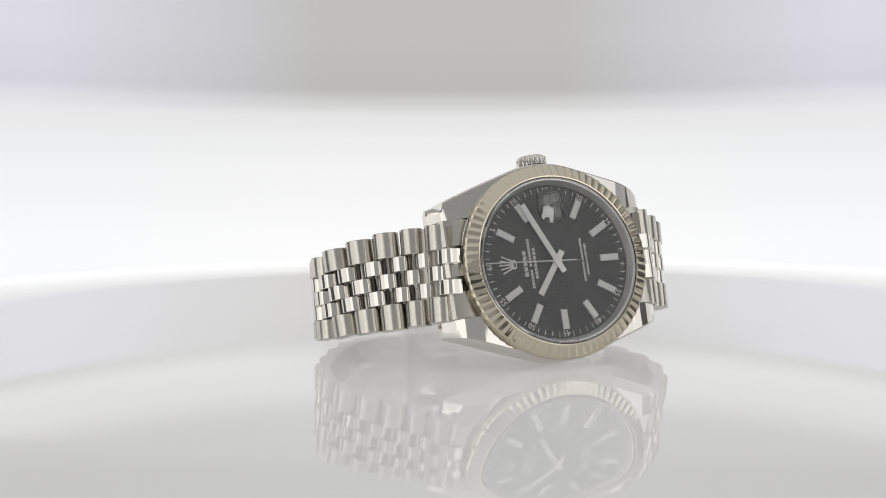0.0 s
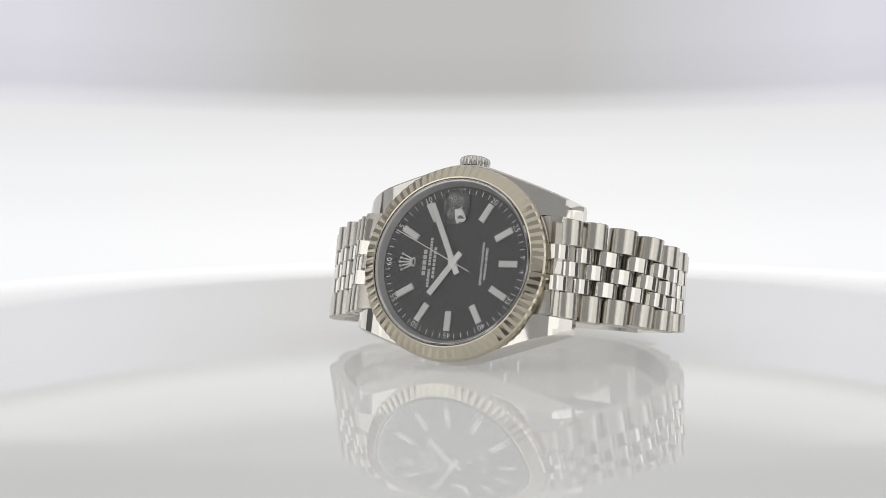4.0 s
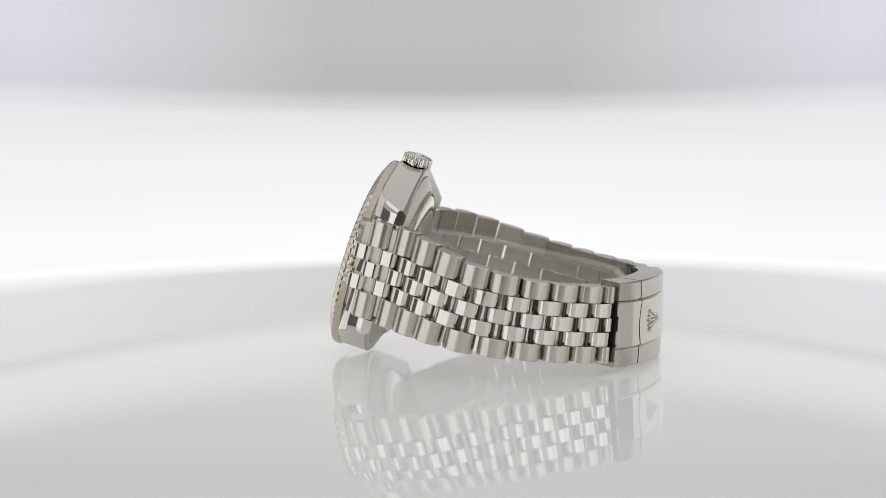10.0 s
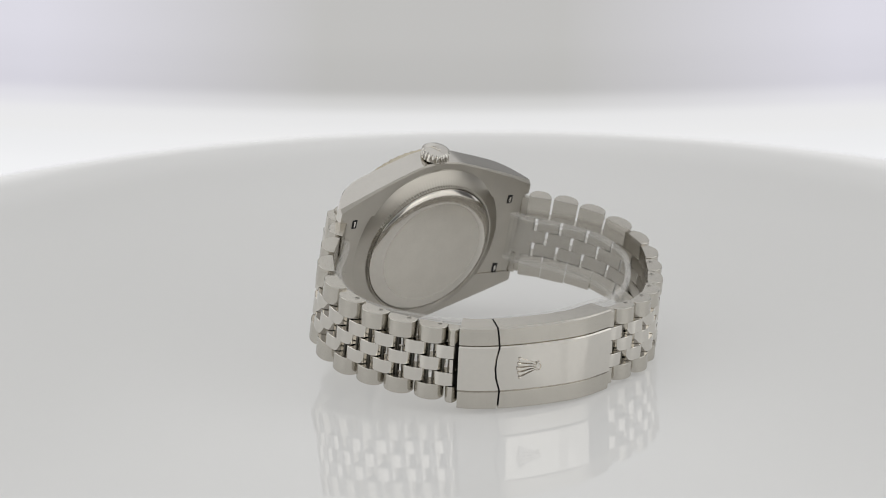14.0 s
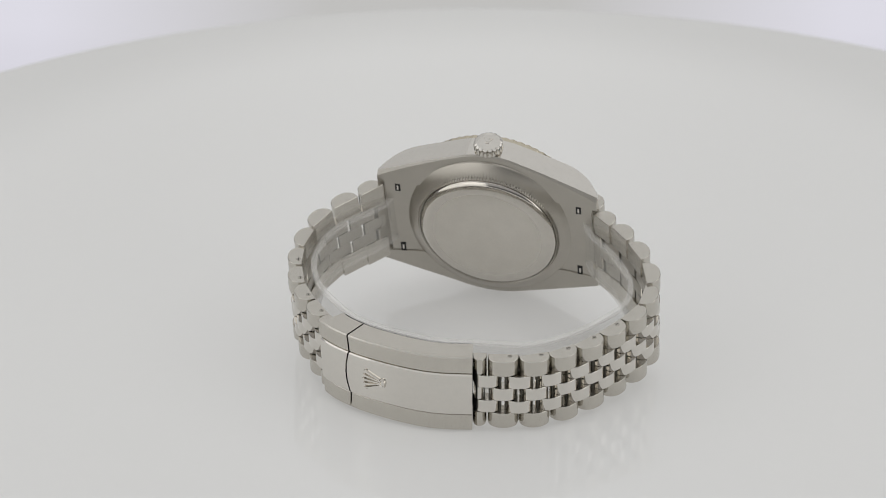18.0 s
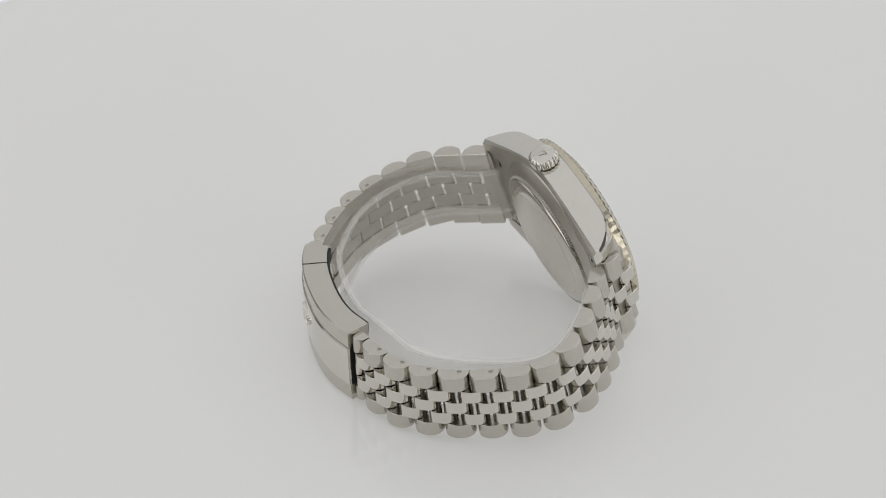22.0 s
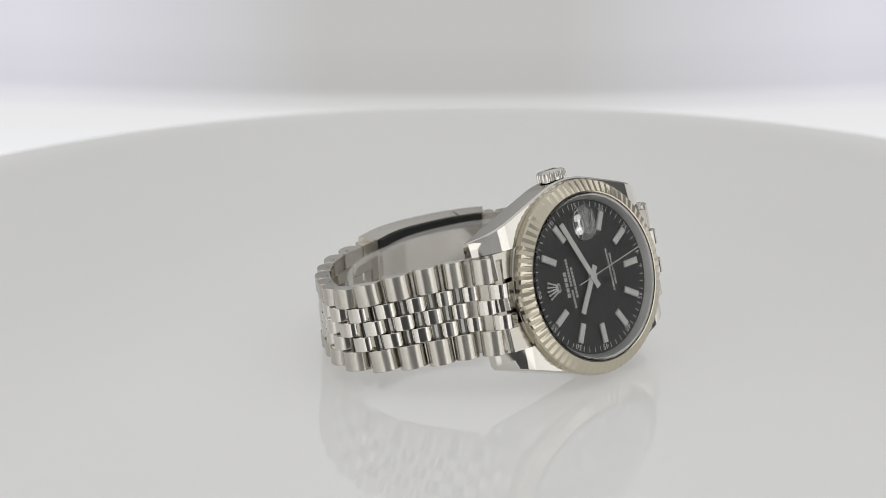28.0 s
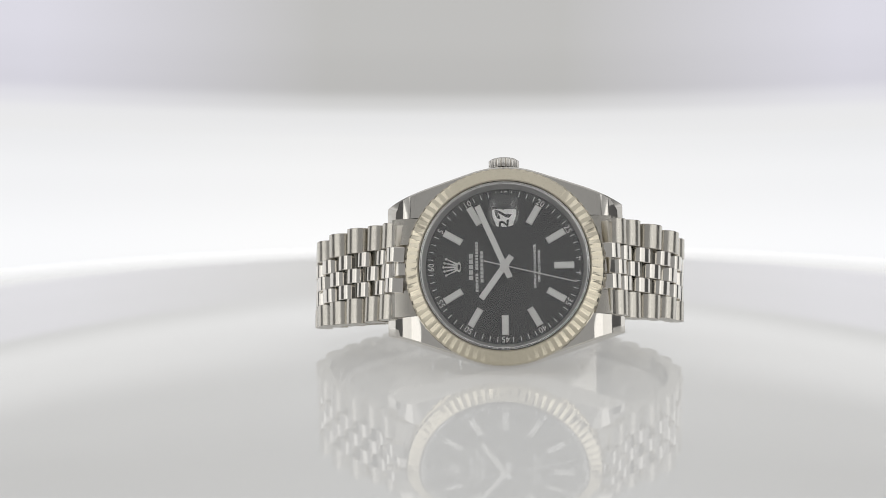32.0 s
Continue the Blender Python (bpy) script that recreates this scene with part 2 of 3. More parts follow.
def build_backdrop():
    """Curved diffusers on the far end of the camera arm; local y runs from the pivot away from the camera."""
    back = tagged(new("backdrop"), "curved glowing white diffuser wall behind the turntable", "backdrop", kind="structure")

    def sheet(name, z0, z1, mat, d=0.52, r=0.42, thick=0.004, label=""):
        rows = []
        n = 48
        for z, rr in ((z0, r), (z1, r), (z1, r + thick), (z0, r + thick)):
            row = []
            for i in range(n + 1):
                x = 0.42 * (2 * i / n - 1)
                row.append((x, d - 2.3 * x * x + rr - r, z))
            rows.append(row)
        verts = [p for row in rows for p in row]
        m = n + 1
        faces = [(k * m + i, k * m + i + 1, ((k + 1) % 4) * m + i + 1, ((k + 1) % 4) * m + i) for k in range(4) for i in range(n)]
        faces += [(0, m, 2 * m, 3 * m), (n, m + n, 2 * m + n, 3 * m + n)]
        return part(name, mesh_of(name, verts, faces, scale=1.0), mat, back, label)

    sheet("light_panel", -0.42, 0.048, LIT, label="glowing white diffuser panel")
    sheet("upper_panel", 0.048, 0.112, DIM, label="grey backdrop panel, glow painted to fade to white below")
    # glowing sheet added out of view to brighten reflections in disc and steel
    sheet("unseen_glow_panel", 0.112, 1.05, UPPER, label="unseen glowing grey panel added above the backdrop")
    return back


backdrop = build_backdrop()


# ---------------------------------------------------------------- the wristwatch
# Root at the turntable's axis on its top; dial frame: x to 6 o'clock, z to 3 o'clock, y into the watch.
watch = tagged(new("wristwatch"), "steel wristwatch, dark dial, fluted bezel, lying on its side", "watch")
ROOT = Matrix.Translation((0, 0, TABLE_Z))
watch.matrix_basis = ROOT
DIAL_POSE = ROOT.inverted() @ Matrix.Translation((0.00482, -0.02389, 0.00546)) @ Matrix.Rotation(radians(0.56), 4, "Z") \
    @ Matrix.Rotation(radians(-17.83), 4, "X") @ Matrix.Rotation(radians(-1.27), 4, "Y")

CASE_POSE = DIAL_POSE @ Matrix.Translation((0, 0, 0.00045))


def case_part(name, solid, mat, label="", parent=None, smooth=True, sharp=35.0, at=None):
    me = mesh_of(name, *solid, smooth=smooth, sharp=sharp)
    return part(name, me, mat, parent or watch, label, None if parent else at or DIAL_POSE)


def build_case():
    tip_x, tip_z, r = 23.6, 12.95, 19.95
    far = math.hypot(tip_x, tip_z)
    ta = math.atan2(tip_z, tip_x) + math.acos(r / far)
    tx, tz = r * math.cos(ta), r * math.sin(ta)

    def z_out(x):
        x = abs(x)
        if x < tx:
            return math.sqrt(r * r - x * x)
        s = (x - tx) / (tip_x - tx)
        return tz + (tip_z - tz) * s + 0.1 * math.sin(math.pi * s)

    def y_front(x):
        u = max(0.0, (abs(x) - 16.0) / (tip_x - 16.0))
        return 0.6 + 0.3 * min(1.0, abs(x) / 16.0) ** 2 + 0.8 * u + 1.5 * u * u + 3.2 * u ** 3

    def y_back(x):
        s = abs(x) / tip_x
        return 6.6 + 1.7 * s * s

    solids = []
    for side in (1, -1):
        rings = []
        for i in range(65):
            x = -tip_x * math.cos(math.pi * i / 64)
            zo, zi, yf, yb, c = z_out(x), 9.9, y_front(x), y_back(x), 0.35
            under = 0.5 * (abs(x) / tip_x) ** 4
            roll = 0.22 * (abs(x) / tip_x) ** 0.5
            pts = [(zi, yf), (zi + 0.45 * (zo - zi), yf + 0.3 * roll), (zo - c, yf + roll), (zo, yf + roll + c), (zo, max(yb - 0.35 - under, yf + roll + 0.6)), (zo - 0.3 - under, yb), (zi, yb)]
            rings.append([(x, y, side * z) for z, y in pts])
        solids.append(loft(rings))
    solids.append(lathe([(0, 0.8), (19.2, 0.8), (19.6, 1.2), (19.6, 5.6), (18.8, 6.6), (16.6, 6.7), (0, 6.7)], 96))
    case = case_part("case", merged(*solids), SATIN, "polished steel case with long tapered lugs, brushed behind", sharp=28, at=CASE_POSE)
    case.data.materials.append(STEEL)
    for p in case.data.polygons:
        p.material_index = 0 if p.normal.y > 0.6 else 1
    for sx in (1, -1):
        pts = [(13.0, 3.6), (21.2, 3.8), (22.6, 5.6), (23.2, 7.6), (22.6, 8.0), (20.6, 7.6), (18.6, 7.35), (13.0, 6.75)]
        rings = [[(sx * x, y, z) for x, y in pts] for z in (-9.85, 9.85)]
        end = case_part("end_link", loft(rings), SATIN, "solid steel end link between the lugs", at=CASE_POSE)
        reach = 22.7 if sx < 0 else 21.9
        for z0, z1, front, metal in ((4.62, 9.85, 18.0, BRUSHED), (-9.85, -4.62, 18.0, BRUSHED), (-1.55, 1.55, 19.95, STEEL)):
            step = [(17.0, 6.5), (17.0, 1.6), (front, 1.5), (front + 0.45 * (reach - front), 1.62), (reach - 0.7, 2.1), (reach - 0.15, 2.75), (reach, 3.6), (reach - 0.3, 6.5)]
            case_part("end_step", loft([[(sx * x, y, z) for x, y in step] for z in (z0, z1)]), metal, "stepped front of the end link", end, sharp=15)
        for sz in (1, -1):
            x0, x1 = sorted((sx * 19.0, sx * 20.1))
            z0, z1 = sorted((sz * 7.7, sz * 9.8))
            # black plate in place of the slot's shaded inside
            case_part("spring_bar_slot", chamfered(x0, x1, 6.8, 7.62, z0, z1, 0.01), BLACK, parent=end)
            case_part("spring_bar", chamfered(x0 + 0.35, x1 - 0.35, 7.5, 7.7, z0 + 0.3, z1 - 0.5, 0.05), STEEL, parent=end)
    return case


def build_bezel():
    n, per = 72, 6
    steps = n * per

    def wave(i, k, r, y):
        tri = abs(((i % per) / per) * 2 - 1)
        fall, cut = ((0, 0), (0, 0), (0, 0), (0, 0), (0.10, 0), (0.21, 0.03), (0.08, 0.12), (0, 0.10), (0, 0), (0, 0), (0, 0))[k]
        return r - cut * tri, y + fall * tri
    prof = [(16.85, 0.6), (16.85, -1.6), (16.98, -1.98), (17.25, -2.02), (17.42, -1.96), (19.45, -1.02), (19.78, -0.62), (19.86, 0.2), (19.78, 0.75), (19.2, 1.1), (16.85, 1.1)]
    v, f = lathe(prof, steps, wave)
    return case_part("bezel", (v, f), GOLD, "fluted white gold bezel", sharp=11)


def filled(rim, hole):
    """A flat face at y = 0 between an outline and a hole."""
    bm = bmesh.new()
    for loop in (rim, hole):
        vs = [bm.verts.new((x, 0, z)) for x, z in loop]
        for k, v in enumerate(vs):
            bm.edges.new((v, vs[(k + 1) % len(vs)]))
    bmesh.ops.triangle_fill(bm, use_beauty=True, edges=bm.edges[:])
    bm.verts.index_update()
    verts = [tuple(v.co) for v in bm.verts]
    faces = [tuple(v.index for v in f.verts) for f in bm.faces]
    bm.free()
    return verts, faces


def build_crystal():
    def outline(rho):
        out = []
        for i in range(48):
            ca, sa = math.cos(2 * math.pi * i / 48), math.sin(2 * math.pi * i / 48)
            q = rho * (abs(ca) ** 3 + abs(sa) ** 3) ** (-1 / 3)
            out.append((3.0 * ca * q, 11.0 + 3.5 * sa * q))
        return out

    def circle(r):
        return [(r * math.cos(2 * math.pi * i / 128), r * math.sin(2 * math.pi * i / 128)) for i in range(128)]
    top, flat = filled(circle(16.55), outline(1.0))
    edge = loft([[(x, y, z) for x, z in circle(r)] for r, y in ((16.55, -2.2), (16.8, -1.95), (16.8, -1.7))], caps=False)
    under = ([(x, -1.7, z) for x, z in circle(16.8)], [tuple(range(128))])
    crystal = case_part("crystal", merged(([(x, -2.2, z) for x, y, z in top], flat), edge, under), GLASS, "clear flat sapphire crystal", smooth=False)
    bm = bmesh.new()
    bm.from_mesh(crystal.data)
    bmesh.ops.remove_doubles(bm, verts=bm.verts[:], dist=1e-7)
    bmesh.ops.recalc_face_normals(bm, faces=bm.faces[:])
    # the open glass must face outwards on all sides
    if sum(f.normal.y for f in bm.faces if f.calc_center_median().y < -0.00215) > 0:
        bmesh.ops.reverse_faces(bm, faces=bm.faces[:])
    bm.to_mesh(crystal.data)
    bm.free()
    crystal.visible_shadow = False
    # magnifier over the date, on the 3 o'clock side, grown from the crystal's face
    rings = []
    for k in range(11):
        rho = 1.0 if k == 0 else math.cos((k - 1) / 9 * math.pi / 2) * 0.985 + 0.0001
        y = -2.2 if k == 0 else -2.3 - 1.25 * (1 - rho * rho)
        rings.append([(x, y, z) for x, z in outline(rho)])
    lens = case_part("magnifier", loft(rings, caps=False), LENS, "domed date magnifier", parent=crystal)
    lens.visible_shadow = False
    return crystal


def bar(r0, r1, w, hour, y0=-0.55, y1=-0.02, c=0.12):
    """A block along a radius at an hour on the dial."""
    v, f = chamfered(-w / 2, w / 2, y0, y1, r0, r1, c)
    a = radians(30 * hour)
    return [(-(z * math.cos(a) - x * math.sin(a)), y, z * math.sin(a) + x * math.cos(a)) for x, y, z in v], f


def text_mesh(name, text, size, x, z, turn=0.0, y=-0.04, bold=0.0):
    """Lettering on the dial, upright with 12 o'clock up, turned clockwise by turn degrees about its own middle."""
    cu = bpy.data.curves.new(name, "FONT")
    cu.body, cu.size, cu.align_x, cu.align_y, cu.extrude, cu.offset = text, size * MM, "CENTER", "CENTER", 0.00001, bold * MM
    cu.resolution_u = 2
    ob = new(name, cu)
    me = bpy.data.meshes.new_from_object(ob.evaluated_get(bpy.context.evaluated_depsgraph_get()))
    bpy.data.objects.remove(ob)
    me.name = name
    a = radians(turn)
    right = Vector((math.sin(a), 0, math.cos(a)))
    up = Vector((-math.cos(a), 0, math.sin(a)))
    out = Vector((0, -1, 0))
    m = Matrix((right, up, out)).transposed().to_4x4()
    me.transform(Matrix.Translation((x * MM, y * MM, z * MM)) @ m)
    return me


def pierced_disc(r, hx, z0, z1, deep):
    """A flat disc with a rectangular well for the date."""
    rim = [(r * math.cos(2 * math.pi * i / 128), r * math.sin(2 * math.pi * i / 128)) for i in range(128)]
    hole = [(hx, z1), (-hx, z1), (-hx, z0), (hx, z0)]
    verts, faces = filled(rim, hole)
    well = loft([[(x, y, z) for x, z in hole] for y in (0, deep)], caps=False)
    side = loft([[(x, y, z) for x, z in rim] for y in (0, 0.5)], caps=False)
    return merged((verts, faces), well, side)


def build_dial():
    dial = case_part("dial", pierced_disc(16.8, 1.2, 9.1, 11.5, 0.14), DIAL, "dark slate grey lacquered dial")
    case_part("dial_ring", lathe([(15.6, -0.02), (15.72, -0.3), (16.35, -1.5), (16.75, -1.62), (16.75, -0.02)], 128), SILVER, "steel ring round the dial", dial)
    for h in (1, 2, 4, 5, 6, 7, 8, 9, 10, 11):
        mk = case_part("hour_marker", bar(9.75, 13.75, 1.36, h), SILVER, "", dial)
        case_part("lume", bar(9.98, 13.52, 0.96, h, -0.58, -0.5, 0.02), LUME, "white luminous filling", mk)
    # minute track
    ticks = merged(*[bar(14.2, 15.2 if k % 5 else 14.6, 0.14, k / 5, -0.03, -0.005, 0.002) for k in range(60) if k % 5])
    case_part("minute_track", ticks, PRINT, "white printed minute track", dial)
    for k in range(12):
        h = k or 12
        if h == 6:
            continue
        a = radians(30 * k)
        me = text_mesh("minute_numeral", str(5 * h), 1.7, -14.5 * math.cos(a), 14.5 * math.sin(a), 30 * k)
        part("minute_numeral", me, PRINT, dial)
    # three lines of bars above the hands, two lines of lettering below
    for x, h, pitch, words in ((-6.65, 0.80, 1.08, (5,)), (-5.5, 0.56, 0.635, (6, 9)), (-4.5, 0.60, 0.80, (8,))):
        z = -pitch * (sum(words) + len(words) - 1) / 2
        cells = []
        for n in words:
            for i in range(n):
                cells.append(chamfered(x - h / 2, x + h / 2, -0.03, -0.005, z + 0.08 * pitch, z + 0.90 * pitch, 0.003))
                z += pitch
            z += pitch
        case_part("printed_line", merged(*cells), DIM_PRINT, "", dial)
    for z0 in (-1.9, 1.0):
        cells = [chamfered(14.65, 15.0, -0.03, -0.005, z0 + 0.22 * i, z0 + 0.22 * i + 0.12, 0.003) for i in range(4)]
        case_part("printed_line", merged(*cells), DIM_PRINT, "", dial)
    part("lettering", text_mesh("lettering", "SUPERLATIVE CHRONOMETER", 0.64, 6.0, 0, 0.0, -0.04, 0.028), PRINT, dial)
    part("lettering", text_mesh("lettering", "OFFICIALLY CERTIFIED", 0.64, 6.85, 0, 0.0, -0.04, 0.028), PRINT, dial)
    # applied emblem under 12: five slim ribs with beads over an oval ring
    pieces = []
    for off in (-2, -1, 0, 1, 2):
        L = (2.75, 2.55, 2.2)[abs(off)]
        z0, z1 = off * 0.3, off * 0.82
        x0, x1 = -9.35, -9.35 - L
        ring0 = [(x0, -0.35, z0 - 0.16), (x0, -0.35, z0 + 0.16), (x0, -0.02, z0 + 0.16), (x0, -0.02, z0 - 0.16)]
        ring1 = [(x1, -0.3, z1 - 0.09), (x1, -0.3, z1 + 0.09), (x1, -0.02, z1 + 0.09), (x1, -0.02, z1 - 0.09)]
        pieces.append(loft([ring0, ring1]))
        v, f = lathe([(0, -0.5), (0.18, -0.42), (0.26, -0.2), (0.26, -0.02), (0, -0.02)], 12)
        pieces.append(([(x + x1, y, z + z1) for x, y, z in v], f))
    v, f = lathe([(0.5, -0.02), (0.52, -0.32), (0.66, -0.42), (0.85, -0.32), (0.88, -0.02)], 28)
    pieces.append(([(x * 0.52 - 9.05, y, z * 1.15) for x, y, z in v], f))
    case_part("emblem", merged(*pieces), SILVER, "small applied silver emblem", dial)
    # date
    frame_b = merged(chamfered(-1.19, 1.19, 0.10, 0.15, 9.11, 11.49, 0.01))
    window = case_part("date_window", frame_b, PAPER, "white date disc under the magnifier", dial)
    part("date_number", text_mesh("date_number", "27", 2.15, 0, 10.3, 0, 0.085, 0.04), INK, window)
    return dial


def hand(length, tail, w, y, base=0.75):
    v1 = chamfered(-w / 2, w / 2, y - 0.12, y + 0.12, -tail, length, 0.06)
    v2 = lathe([(0, y - 0.3), (base, y - 0.3), (base, y + 0.2), (0, y + 0.2)], 24)
    return merged(v1, v2)


def hand_pose(minutes):
    """Local z of a hand points to 12 at 0 and goes clockwise round 60 minutes."""
    return DIAL_POSE @ Matrix.Rotation(radians(-90 + minutes * 6), 4, "Y")


def build_hands():
    hour = part("hour_hand", mesh_of("hour_hand", *hand(8.0, 2.4, 1.25, -0.75, 0.9)), SILVER, watch, "silver baton hour hand", hand_pose(50.9))
    minute = part("minute_hand", mesh_of("minute_hand", *hand(13.2, 2.6, 1.2, -0.95, 0.9)), SILVER, watch, "silver baton minute hand", hand_pose(10.6))
    sec = merged(hand(14.6, 4.2, 0.22, -1.02 - 0.1, 0.45))
    second = part("second_hand", mesh_of("second_hand", *sec), SILVER, watch, "thin silver second hand", hand_pose(0))
    for ob, length, y in ((hour, 7.7, -0.75), (minute, 12.9, -0.95)):
        part("lume", mesh_of("lume", *chamfered(-0.42, 0.42, y - 0.15, y - 0.1, 1.2, length, 0.01)), LUME, ob, "white luminous filling")
    return hour, minute, second


def build_crown():
    n, per = 18, 8

    def wave(i, k, r, y):
        return (r - (0.30 * (1 - math.sin(math.pi * (i % per) / per)) ** 2 if k in (2, 3, 4) else 0.0)), y
    v, f = lathe([(0, 0), (2.5, 0), (3.08, 0.12), (3.08, 1.5), (2.98, 1.72), (2.62, 1.98), (2.35, 2.12), (0, 2.26)], n * per, wave)
    stem = lathe([(0, -2), (2.2, -2), (2.2, 0.05), (0, 0.05)], 32)
    v, f = merged((v, f), stem)
    v = [(x, 4.0 + z, 20.4 + y) for x, y, z in v]
    crown = case_part("crown", (v, f), STEEL, "ribbed polished steel winding crown", sharp=25)
    fan = []
    for off in (-2, -1, 0, 1, 2):
        x0, x1 = off * 0.12, off * 0.42
        fan.append(loft([[(x0 - 0.09, 4.6, z), (x0 + 0.09, 4.6, z), (x1 + 0.12, 3.3, z), (x1 - 0.12, 3.3, z)] for z in (22.6, 22.78)]))
    fan.append(chamfered(-0.4, 0.4, 4.6, 4.95, 22.6, 22.78, 0.02))
    case_part("emblem", merged(*fan), STEEL, "small raised emblem", crown)
    return crown


def build_case_back():
    n, per = 150, 4

    def wave(i, k, r, y):
        return (r - (0.30 if i % per < 2 and k in (5, 6) else 0.0)), y
    v, f = lathe([(0, 6.4), (18.4, 6.5), (18.2, 6.95), (17.3, 7.5), (15.62, 8.22), (15.5, 8.3), (15.28, 8.8), (15.12, 8.9), (14.9, 8.75), (14.9, 8.0)], n * per, wave)
    rim = case_part("case_back", (v, f), SATIN, "satin steel screw-down case back", sharp=25, at=CASE_POSE)
    v, f = lathe([(0, 7.2), (14.8, 7.2), (14.8, 8.7), (14.6, 9.0), (13.6, 9.42), (11.9, 9.72), (0, 9.78)], 128)
    case_part("back_plate", (v, f), BACK_RING, "polished rounded back plate", rim)
    v, f = lathe([(0, 9.7), (11.75, 9.7), (11.75, 9.76), (11.6, 9.80), (0, 9.86)], 96)
    case_part("back_disc", (v, f), BACK, "matt centre of the back plate", rim)
    return rim


build_case()
build_bezel()
build_crystal()
build_dial()
hour_hand, minute_hand, second_hand = build_hands()
build_crown()
build_case_back()

# ---------------------------------------------------------------- the bracelet, in the root's frame
# plan of its middle line (cm) from the 6 o'clock lugs round the clasp to the 12 o'clock lugs
PLAN = [(2.46, -2.33), (2.594, -2.082), (2.749, -1.743), (2.887, -1.406), (3.282, -0.973), (3.678, -0.495), (3.888, 0.073), (3.909, 0.67), (3.764, 1.252), 
        (3.484, 1.807), (3.059, 2.324), (2.487, 2.878), (1.957, 3.16), (1.398, 3.33), (0.671, 3.45), (0.089, 3.434), (-0.5, 3.28), (-1.378, 3.092), 
        (-1.903, 2.81), (-2.367, 2.393), (-2.739, 1.923), (-3.07, 1.394), (-3.34, 0.863), (-3.417, 0.295), (-3.27, -0.284), (-2.887, -0.8), (-2.44, -1.222), 
        (-2.004, -1.553), (-1.84, -1.84), (-1.72, -2.14), (-1.6, -2.4)]


def spline(points, per=24):
    """A smooth line through the points, as an array with its arc lengths."""
    p = np.array(points)
    p = np.vstack([2 * p[0] - p[1], p, 2 * p[-1] - p[-2]])
    out = []
    for i in range(1, len(p) - 2):
        for s in np.linspace(0, 1, per, endpoint=False):
            a, b, c, d = p[i - 1], p[i], p[i + 1], p[i + 2]
            out.append(0.5 * (2 * b + (c - a) * s + (2 * a - 5 * b + 4 * c - d) * s * s + (3 * b - a - 3 * c + d) * s ** 3))
    out.append(p[-2])
    out = np.array(out)
    for _ in range(30):
        out[1:-1] = 0.25 * out[:-2] + 0.5 * out[1:-1] + 0.25 * out[2:]
    return out, np.r_[0, np.cumsum(np.hypot(*np.diff(out, axis=0).T))]


LINE, LEN = spline(PLAN)
# the bracelet sags away from the case: height of its middle over plan depth (cm)
SAG, _ = spline([(-2.4, 0.53), (-1.45, 0.31), (-1.0, 0.19), (-0.5, 0.04), (0.1, -0.15), (0.75, -0.30), (1.5, -0.43), (2.2, -0.53), (2.9, -0.61), (3.6, -0.615)])
SAG_Y, SAG_Z = SAG[:, 0], SAG[:, 1]


def place(s, off=0.0):
    """The frame at arc length s (cm): origin in mm of the root's frame, along, across (up), out."""
    x, y = np.interp(s, LEN, LINE[:, 0]), np.interp(s, LEN, LINE[:, 1])
    x1, y1 = np.interp(s + 0.05, LEN, LINE[:, 0]), np.interp(s + 0.05, LEN, LINE[:, 1])
    x0, y0 = np.interp(s - 0.05, LEN, LINE[:, 0]), np.interp(s - 0.05, LEN, LINE[:, 1])
    zc = lambda yy: np.interp(yy, SAG_Y, SAG_Z) + 0.026 * (x - 0.3)
    lean = radians(np.interp(y, [-1.8, -1.3, -0.5, 0.1, 1.5, 2.2, 3.0, 3.5], [17.5, 15.5, 12.8, 10.8, 9.0, 7.0, 3.2, 1.8]))
    up = Vector((0, math.sin(lean), math.cos(lean)))
    along = Vector((x1 - x0, y1 - y0, zc(y1) - zc(y0))).normalized()
    out = along.cross(up).normalized()
    up = out.cross(along).normalized()
    origin = Vector((x * 10, y * 10, zc(y) * 10 - TABLE_Z * 1000))
    m = Matrix((along, up, out)).transposed().to_4x4()
    m.translation = origin * MM
    return m


def half_width(s):
    y = np.interp(s, LEN, LINE[:, 1])
    return float(np.interp(y, [-1.5, -1.3, -0.9, -0.5, 0.1, 0.75, 1.5, 2.2, 3.2], [9.75, 10.0, 9.7, 9.25, 8.7, 8.2, 7.8, 7.65, 7.65]))


def link_mesh(name, length, width, top, under, flat=1.0, base=None):
    """A bracelet link: domed outside, flat inside, along x, across y, out z; its foot may be longer than its dome."""
    h = length / 2
    foot = h if base is None else base / 2
    prof = [(-foot, -under), (foot, -under)]
    n = 10
    for i in range(n + 1):
        a = math.pi * (0.04 + 0.92 * i / n)
        c, s = math.cos(a), math.sin(a)
        prof.append((h * math.copysign(abs(c) ** flat, c), -under * 0.5 + (top + under * 0.5) * abs(s) ** flat))
    w, e = width / 2, 0.09
    rings = []
    for y, k in ((-w, 0.96), (-w + e, 1.0), (w - e, 1.0), (w, 0.96)):
        rings.append([(x * k, y, z * k) for x, z in prof])
    return mesh_of(name, *loft(rings), sharp=24)


# arc lengths (cm) of the joints between the outer links, and of the clasp's ends and its split
JOINT6 = [0.842, 1.425, 2.047, 2.658, 3.284, 3.908, 4.524, 5.15, 5.764]
JOINT12 = [9.494, 10.128, 10.761, 11.383, 12.036, 12.659, 13.299, 13.951, 14.565, 15.155, 15.711, 16.223]
CLASP0, SPLIT, CLASP1 = 6.028, 6.724, 9.215


def inner_width(s):
    return 3.05 - 0.1 * (9.75 - half_width(s))


